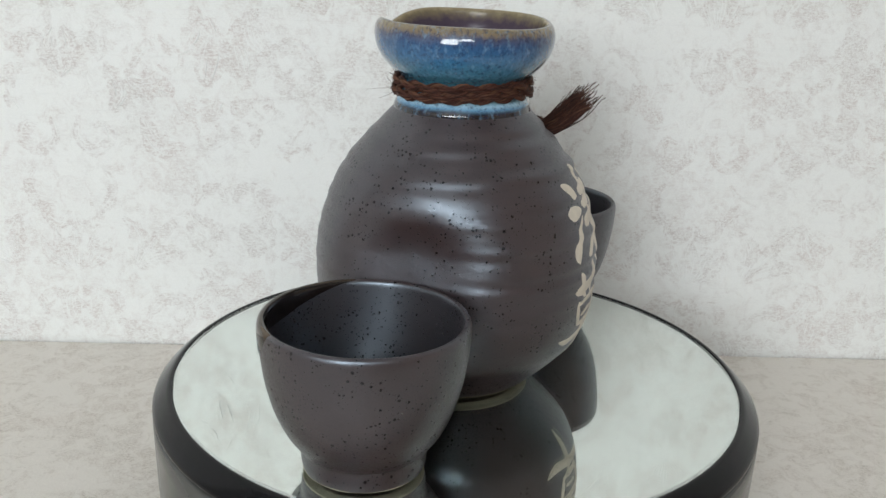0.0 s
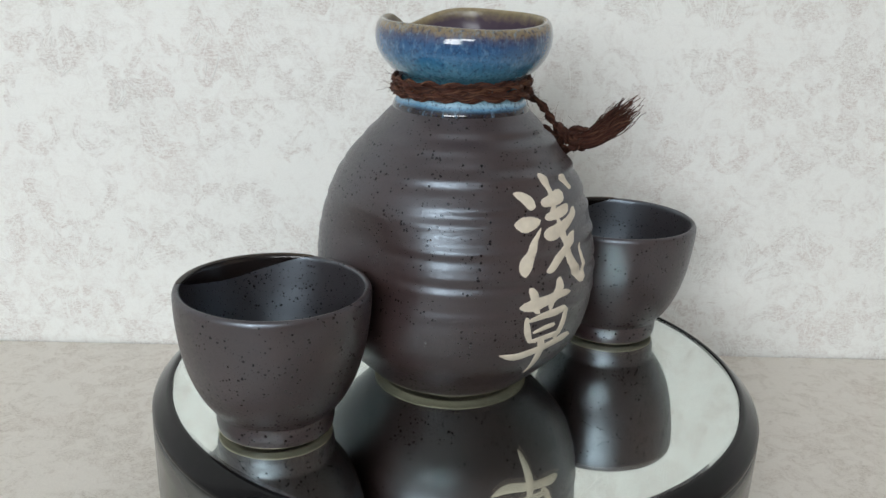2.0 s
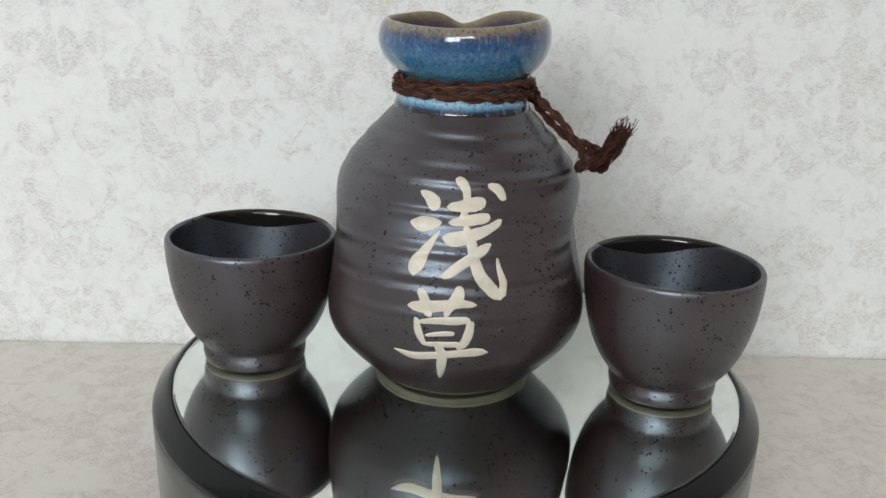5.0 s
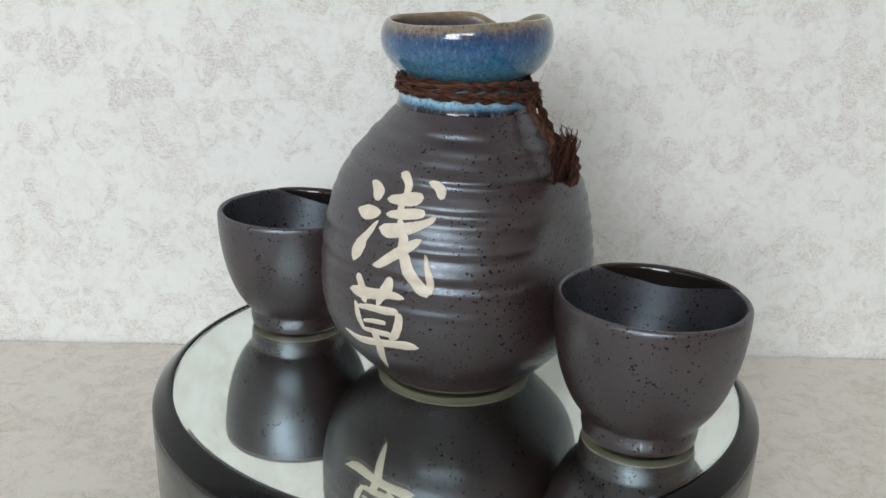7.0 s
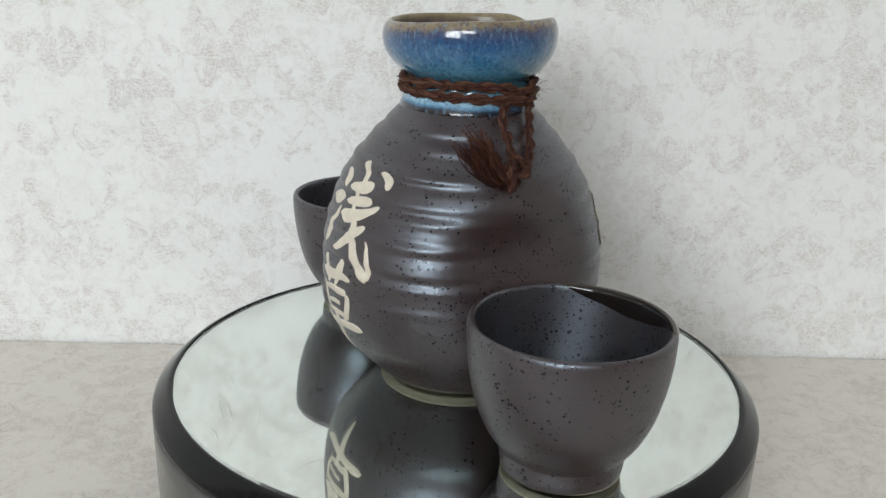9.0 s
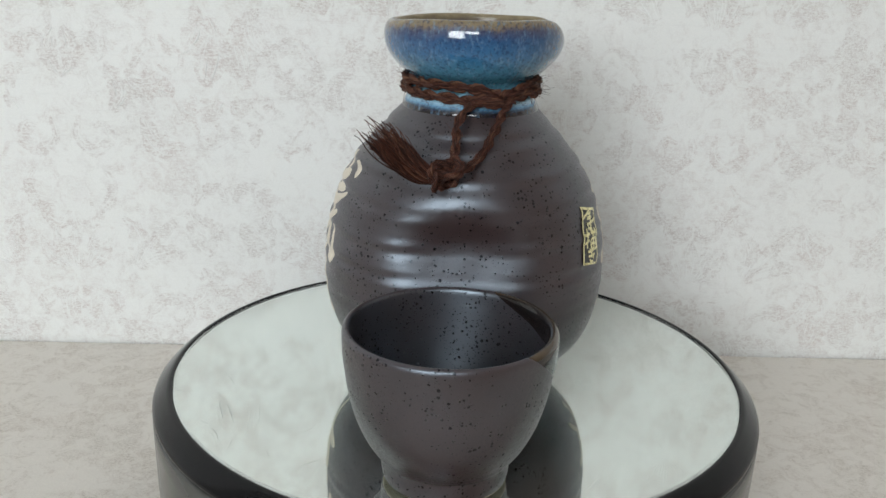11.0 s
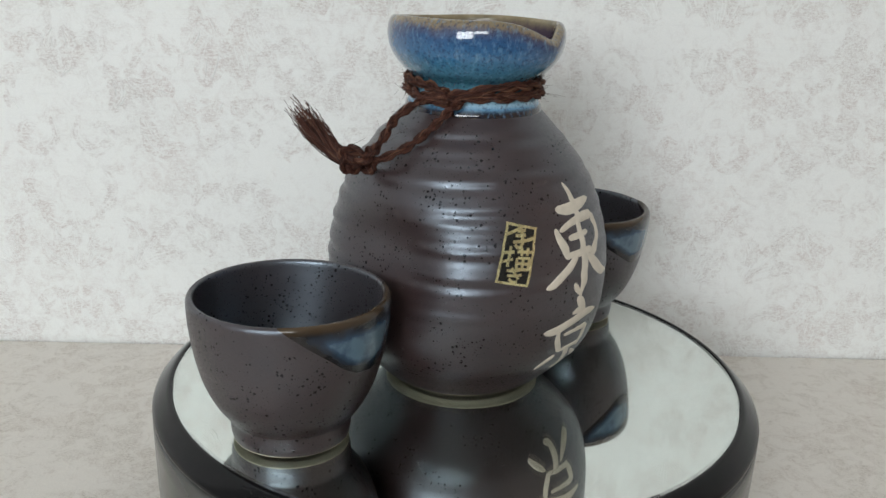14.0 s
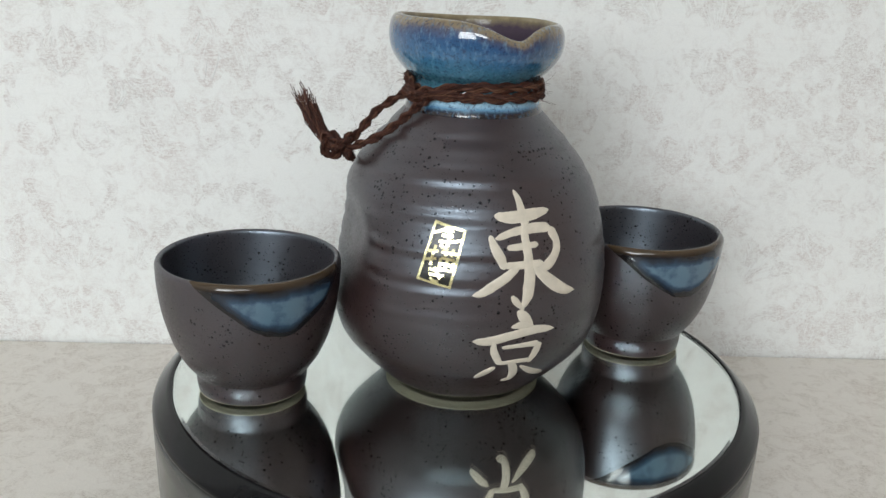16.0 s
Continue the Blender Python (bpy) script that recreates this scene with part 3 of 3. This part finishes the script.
for strokes, az0, z0 in ((ASA, -16.6, 60.5), (KUSA, -23.4, 31.6), (HIGASHI, 156.9, 54.4), (KYO, 155.6, 24.9)):
    part("painted_character", mesh("painted_character", *brush(strokes, radians(az0), z0, 0.12), SLIP), bottle, "cream brush-written character")

# the maker's label: black film with a gold border and gold writing
LAB_AZ, LAB_Z, LAB_W, LAB_H, LAB_TILT = radians(125.2), 54.7, 9.9, 17.2, radians(-12.5)


def on_label(u, v, lift):
    c, s = math.cos(LAB_TILT), math.sin(LAB_TILT)
    return on_bottle(LAB_AZ + (u * c - v * s) / 43.5, LAB_Z + u * s + v * c, lift)


def label_patch(u0, u1, v0, v1, lift, nu=8, nv=10):
    return grid(nu, nv, lambda i, j: on_label(u0 + (u1 - u0) * i / (nu - 1), v0 + (v1 - v0) * j / (nv - 1), lift), False)


def joined(patches):
    verts, faces = [], []
    for v, f in patches:
        o = len(verts)
        verts += v
        faces += [tuple(i + o for i in q) for q in f]
    return verts, faces


W2, H2, BORDER = LAB_W / 2, LAB_H / 2, 0.75
sticker = part("sticker", mesh("sticker", *label_patch(-W2, W2, -H2, H2, 0.30), BLACK_FILM), bottle, "black and gold maker's label")
part("gold_border", mesh("gold_border", *joined([label_patch(-W2, -W2 + BORDER, -H2, H2, 0.36, 3, 12), label_patch(W2 - BORDER, W2, -H2, H2, 0.36, 3, 12),
                                                 label_patch(-W2 + BORDER, W2 - BORDER, H2 - BORDER, H2, 0.36, 8, 3), label_patch(-W2 + BORDER, W2 - BORDER, -H2, -H2 + BORDER, 0.36, 8, 3)]), GOLD), sticker)


def foil_stroke(keys, width):
    """A flat foil stroke through the keys (along, up in mm) on the label."""
    c = curve_through(keys, 9)
    d = np.gradient(c, axis=0)
    d /= np.linalg.norm(d, axis=1)[:, None] + 1e-9
    return grid(9, 3, lambda i, j: on_label(c[i][0] - d[i][1] * (j - 1) * width / 2, c[i][1] + d[i][0] * (j - 1) * width / 2, 0.40), False)


TE = [[(-4.4, 5.2), (-2.6, 6.2), (-0.8, 7.4), (0.2, 8.1)], [(-2.0, 3.4), (0.4, 4.0), (2.6, 4.7), (4.6, 5.6)], [(-1.6, 5.4), (-0.2, 5.5), (1.6, 6.0)],
      [(0.3, 7.0), (0.6, 5.4), (0.9, 3.6), (0.5, 2.2)], [(-1.3, 2.8), (-0.4, 2.2), (0.5, 2.2)], [(-1.2, 6.7), (0.2, 6.9), (1.4, 7.4)]]
KAKU = [[(-4.2, 0.2), (-2.6, 0.5), (-1.2, 0.9)], [(-2.4, 2.2), (-2.5, -0.6), (-2.4, -3.6)], [(-4.2, -2.4), (-2.8, -1.9), (-1.2, -1.2)],
        [(-0.4, 1.1), (1.8, 1.3), (4.2, 1.6)], [(0.9, 2.4), (1.0, 1.2), (1.1, 0.1)], [(2.8, 2.6), (2.8, 1.4), (2.7, 0.3)],
        [(0.0, -0.7), (0.1, -2.2), (0.3, -3.9)], [(0.0, -0.6), (1.8, -0.5), (3.9, -0.3)], [(3.8, -0.4), (3.8, -2.0), (3.7, -3.8)],
        [(1.9, -0.6), (1.9, -2.2), (1.9, -3.8)], [(0.2, -2.2), (1.8, -2.1), (3.7, -2.0)], [(0.3, -3.8), (1.9, -3.7), (3.7, -3.6)]]
KI = [[(-2.4, -4.6), (-0.6, -4.5), (1.4, -4.0)], [(-2.0, -6.0), (0.0, -5.8), (2.2, -5.2)], [(-1.0, -3.7), (0.2, -5.2), (1.4, -6.6)], [(-1.4, -6.9), (-0.2, -7.5), (1.2, -7.3)]]
part("gold_lettering", mesh("gold_lettering", *joined([foil_stroke(k, 0.95) for k in TE] + [foil_stroke(k, 0.85) for k in KAKU] + [foil_stroke(k, 0.8) for k in KI]), GOLD), sticker)

# ---- the rope tie ----
rnd = random.Random(11)


def frames_along(path):
    t = np.gradient(path, axis=0)
    t /= np.linalg.norm(t, axis=1)[:, None] + 1e-12
    nrm = np.cross(t[0], (0.31, 0.2, 0.93))
    nrm /= np.linalg.norm(nrm)
    N = []
    for d in t:
        nrm = nrm - d * (nrm @ d)
        nrm = nrm / np.linalg.norm(nrm)
        N.append(nrm)
    N = np.array(N)
    return t, N, np.cross(t, N)


def tube(verts, faces, pts, N, B, rad, sides=4):
    o, n = len(verts), len(pts)
    for i in range(n):
        r = rad[i] if hasattr(rad, "__len__") else rad
        for k in range(sides):
            a = math.tau * k / sides
            verts.append(pts[i] + (N[i] * math.cos(a) + B[i] * math.sin(a)) * r)
    for i in range(n - 1):
        for k in range(sides):
            faces.append((o + i * sides + k, o + i * sides + (k + 1) % sides, o + (i + 1) * sides + (k + 1) % sides, o + (i + 1) * sides + k))


def rope(keys, radius, step=0.8, plies=2, fibres=22, pitch=12.0, hairs=1.1):
    """A laid rope along the keys (mm): plies of many fibres twisted round each other, with loose hairs."""
    rough = curve_through(keys, 200)
    length = float(np.sum(np.linalg.norm(np.diff(rough, axis=0), axis=1)))
    path = curve_through(keys, max(12, int(length / step)))
    T, N, B = frames_along(path)
    s = np.linspace(0, length, len(path))
    verts, faces = [], []
    ply_off, ply_r = radius * 0.48, radius * 0.56
    for p in range(plies):
        a = math.tau * (s / pitch + p / plies)
        centre = path + (N * np.cos(a)[:, None] + B * np.sin(a)[:, None]) * ply_off
        for f in range(fibres):
            q = ply_r * math.sqrt((f + 0.4) / fibres)
            ph = f * 2.4 + rnd.uniform(-0.4, 0.4)
            b = -math.tau * s / (pitch * 0.8) + ph
            jit = np.array([noise.noise(Vector((x * 0.35, f * 5.1, p * 3.3))) for x in s]) * radius * 0.16
            pts = centre + (N * np.cos(b)[:, None] + B * np.sin(b)[:, None]) * (q + jit)[:, None]
            tube(verts, faces, pts, N, B, ply_r * rnd.uniform(0.13, 0.24), 4)
    for h in range(int(length * hairs)):
        i = rnd.randrange(1, len(path) - 1)
        a = rnd.uniform(0, math.tau)
        out = N[i] * math.cos(a) + B[i] * math.sin(a)
        d = out * rnd.uniform(0.3, 1.0) + T[i] * rnd.uniform(-1, 1)
        d /= np.linalg.norm(d)
        ln, bend = rnd.uniform(1.0, 3.6) if rnd.random() < 0.85 else rnd.uniform(4, 8), np.array([rnd.uniform(-1, 1) for _ in range(3)])
        u = np.linspace(0, 1, 7)[:, None]
        pts = path[i] + out * radius * 0.85 + d * ln * u + bend * ln * 0.28 * u * u
        tube(verts, faces, pts, np.repeat(N[i:i + 1], 7, 0), np.repeat(B[i:i + 1], 7, 0), np.linspace(0.065, 0.03, 7), 3)
    return mesh("rope", [v * 0.001 for v in verts], faces, FIBRE)


def neck(az, r, z):
    return (r * math.cos(radians(az)), r * math.sin(radians(az)), z)


tie = thing("rope_tie", "frayed reddish-brown palm fibre rope knotted round the bottle's neck", "rope")
# two turns round the neck, crossing where the ends leave
part("neck_coil", rope([neck(86, 22.6, 96.0), neck(104, 21.2, 97.2)] + [neck(84 + 24 * i, 20.5, 98.5 + 0.5 * math.sin(i * 0.7)) for i in range(2, 13)] + [neck(386, 20.6, 98.9), neck(408, 20.7, 98.8), neck(428, 21.2, 98.2), neck(446, 22.6, 96.6)], 1.7, pitch=15), tie)
part("neck_coil", rope([neck(66, 22.2, 95.0), neck(84, 22.3, 95.0)] + [neck(84 + 24 * i, 20.8, 95.6 + 0.4 * math.sin(i * 0.8)) for i in range(1, 13)] + [neck(388, 20.8, 95.4), neck(410, 21.0, 95.0), neck(430, 21.9, 94.6), neck(449, 22.8, 94.2)], 1.7, pitch=15), tie)
part("hanging_strand", rope([neck(84, 22.9, 95.4), neck(70, 23.0, 94.8), neck(61, 25.4, 92.6), (16.4, 25.4, 88.9), (18.0, 28.6, 85.0), (20.2, 31.6, 80.6), (23.0, 33.4, 77.5)], 1.4, pitch=10), tie)
part("hanging_strand", rope([neck(98, 22.6, 94.8), neck(90, 23.2, 92.6), neck(84, 25.4, 89.4), (6.0, 27.6, 85.8), (10.2, 31.0, 82.0), (15.2, 33.6, 79.2), (20.5, 34.8, 77.0)], 1.4, pitch=10), tie)


def knot_keys(c, size, n=34):
    out = []
    for i in range(n):
        a = math.tau * i / n
        p = Vector((math.sin(a) + 2 * math.sin(2 * a), math.cos(a) - 2 * math.cos(2 * a), -1.5 * math.sin(3 * a)))
        p = Matrix.Rotation(0.7, 3, "X") @ Matrix.Rotation(0.5, 3, "Y") @ p
        out.append((c[0] + p.x * size[0], c[1] + p.y * size[1], c[2] + p.z * size[2]))
    return out + out[:1]


part("knot", rope(knot_keys((24.2, 34.2, 77.2), (2.0, 1.45, 1.65)), 1.6, pitch=9, hairs=0.5), tie)


def tassel(keys, r0, r1, count):
    """A frayed rope end: loose fibres that spread towards the tip."""
    verts, faces = [], []
    for f in range(count):
        n = 14
        reach = rnd.uniform(0.66, 0.95) if rnd.random() < 0.88 else rnd.uniform(0.95, 1.15)
        path = curve_through(keys, n)
        path = path[0] + (path - path[0]) * reach
        T, N, B = frames_along(path)
        s = np.linspace(0, 1, n)
        q, a = math.sqrt(rnd.random()), rnd.uniform(0, math.tau)
        spread = (r0 + (r1 - r0) * s ** 1.6) * q
        ang = a + s * 1.8
        wob = np.array([noise.noise_vector(Vector((x * 3.4, f * 7.3, keys[0][0]))) for x in s]) * (2.0 * s)[:, None]
        pts = path + (N * np.cos(ang)[:, None] + B * np.sin(ang)[:, None]) * spread[:, None] + wob
        tube(verts, faces, pts, N, B, np.linspace(0.19, 0.10, n) * rnd.uniform(0.7, 1.5), 4)
    return mesh("tassel", [v * 0.001 for v in verts], faces, FIBRE)


part("tassel", tassel([(25.5, 33.4, 75.8), (31.0, 32.8, 76.2), (37.4, 32.6, 79.8), (42.6, 32.8, 84.6), (45.8, 32.8, 88.4)], 1.4, 2.6, 140), tie)
part("tassel", tassel([(25.5, 35.2, 77.0), (30.6, 35.2, 78.8), (36.2, 35.2, 83.2), (40.8, 35.0, 88.0), (44.2, 34.8, 91.6)], 1.4, 2.6, 140), tie)

# ---- the cups ----
CUP_OUT = curve_through([(17.0, 0.85), (17.45, 3), (17.5, 5.6), (17.8, 7.0), (18.9, 8.3), (21.3, 11.6), (23.1, 15), (24.4, 18), (25.4, 21), (26.2, 24), (26.9, 27), (27.4, 30), (27.8, 33), (28.15, 36), (28.35, 39), (28.45, 41.6), (28.4, 43.0), (28.1, 43.9), (27.5, 44.4)], 90)
CUP_IN = curve_through([(27.5, 44.4), (26.8, 44.2), (26.3, 43.3), (26.0, 40), (25.5, 35), (24.7, 30), (23.3, 24), (21.0, 18), (17.0, 12.5), (11, 9.2), (4, 8.2), (0.4, 8.1)], 60)


def cup_wobble(az, z, seed):
    return 1 + 0.006 * math.sin(2 * az + seed) * z / 42 + 0.003 * noise.noise(Vector((math.cos(az) * 2, math.sin(az) * 2, z * 0.08 + seed * 3)))


def cup(seed, glaze_az, spread):
    ob = thing("sake_cup", "small dark speckled stoneware sake cup with blue glaze drip", "cup", "sake cups beside the bottle")
    prof = np.vstack([CUP_OUT, CUP_IN[1:7]])
    n = 128

    def point(r, z, az):
        r *= cup_wobble(az, z, seed)
        return mm(r * math.cos(az), r * math.sin(az), z)
    part("body", mesh("cup_body", *grid(len(prof), n, lambda i, j: point(prof[i][0], prof[i][1], math.tau * j / n)), STONE), ob, "dark brown speckled stoneware bowl")
    inner = CUP_IN[6:]
    part("lining", mesh("cup_lining", *grid(len(inner), n, lambda i, j: point(inner[i][0], inner[i][1], math.tau * j / n), cap=("end",)), CUP_SHEEN), ob, "speckled stoneware inside, bluish window sheen put into its colour")
    part("foot_ring", lathe("cup_foot_ring", [mm(16.9, 1.1), mm(17.05, 0.82), mm(16.7, 0.62), mm(15.0, 0.1), mm(14.6, 0.0), mm(10.4, 0.0), mm(9.4, 1.0), mm(3, 1.2)], BISQUE, 72, 0.008, cap=("end",)), ob, "bare cream clay foot ring")
    # the glaze lies over the lip: a deep lobe outside, a shallow one inside
    half, cols, rows = radians(spread), 60, 34
    verts, faces, thick, lip = [], [], [], []
    out = CUP_OUT[::-1]
    s_out = np.concatenate([[0], np.cumsum(np.hypot(*np.diff(out, axis=0).T))])
    s_in = np.concatenate([[0], np.cumsum(np.hypot(*np.diff(CUP_IN, axis=0).T))])
    for i in range(cols + 1):
        x = -1 + 2 * i / cols
        az = radians(glaze_az) + x * half
        tip = -0.12
        lobe = ((1 + x) / (1 + tip)) ** 1.05 if x < tip else 1 - ((x - tip) / (1 - tip)) ** 2.3
        lobe = lobe - 0.05 * math.exp(-((x - tip) / 0.14) ** 2)
        lobe *= 1 + 0.06 * noise.noise(Vector((x * 3.0, seed, 0)))
        d_out, d_in = 0.4 + 17.6 * lobe, 0.4 + 6.6 * lobe
        for j in range(rows + 1):
            s = -d_in + (d_in + d_out) * j / rows
            if s >= 0:
                r, z = np.interp(s, s_out, out[:, 0]), np.interp(s, s_out, out[:, 1])
                sign, edge = 1, (d_out - s) / 4.6
            else:
                r, z = np.interp(-s, s_in, CUP_IN[:, 0]), np.interp(-s, s_in, CUP_IN[:, 1])
                sign, edge = -1, (d_in + s) / 3.0
            edge = min(1.0, max(0.0, edge), (1 - abs(x)) * 7)
            t = 0.02 + 0.28 * math.sin(min(1, edge * 1.3) * math.pi / 2)
            up = max(0.0, 1 - abs(s) / 1.4)
            rr = (r + sign * t * (1 - up)) * cup_wobble(az, z, seed)
            zz = z + t * up
            verts.append(mm(rr * math.cos(az), rr * math.sin(az), zz))
            thick.append((1.0 if s >= 0 else 0.0) * edge * min(1.0, max(0.0, (abs(s) - 1.0) / 5.0)))
            lip.append(max(0.0, 1 - abs(s - 0.3) / (2.3 if s > 0.3 else 1.2)) ** 0.8)
    for i in range(cols):
        for j in range(rows):
            o = i * (rows + 1) + j
            faces.append((o, o + 1, o + rows + 2, o + rows + 1))
    me = mesh("glaze_drip", verts, faces, DRIP)
    floats(me, "thick", thick)
    floats(me, "lip", lip)
    part("glaze_drip", me, ob, "glossy mottled blue glaze with brown margin")
    return ob


CUPS = [(cup(0.7, 164, 54), 62.4, 69.2), (cup(2.9, 158, 57), -111.5, 70.2)]


TURN_0 = 1.0


# ---- motion: the platter turns clockwise at fourteen degrees a second, carrying what stands on it ----
def turned(t):
    return -radians(13.9075 * t - 0.0051 * (t - 8) ** 2 + 1.615 * ((t - 8) / 8) ** 3 + TURN_0)


def motions():
    carried = [(platter, Vector((0, 0, 0))), (bottle, BOTTLE_AT), (tie, BOTTLE_AT)]
    carried += [(ob, Vector((0.001 * r * math.cos(radians(a)), 0.001 * r * math.sin(radians(a)), 0.0))) for ob, a, r in CUPS]
    times = [0.25 * k for k in range(65)]
    for ob, at in carried:
        walk(ob, [(t, Matrix.Rotation(turned(t), 4, "Z") @ Matrix.Translation(at)) for t in times])


motions()
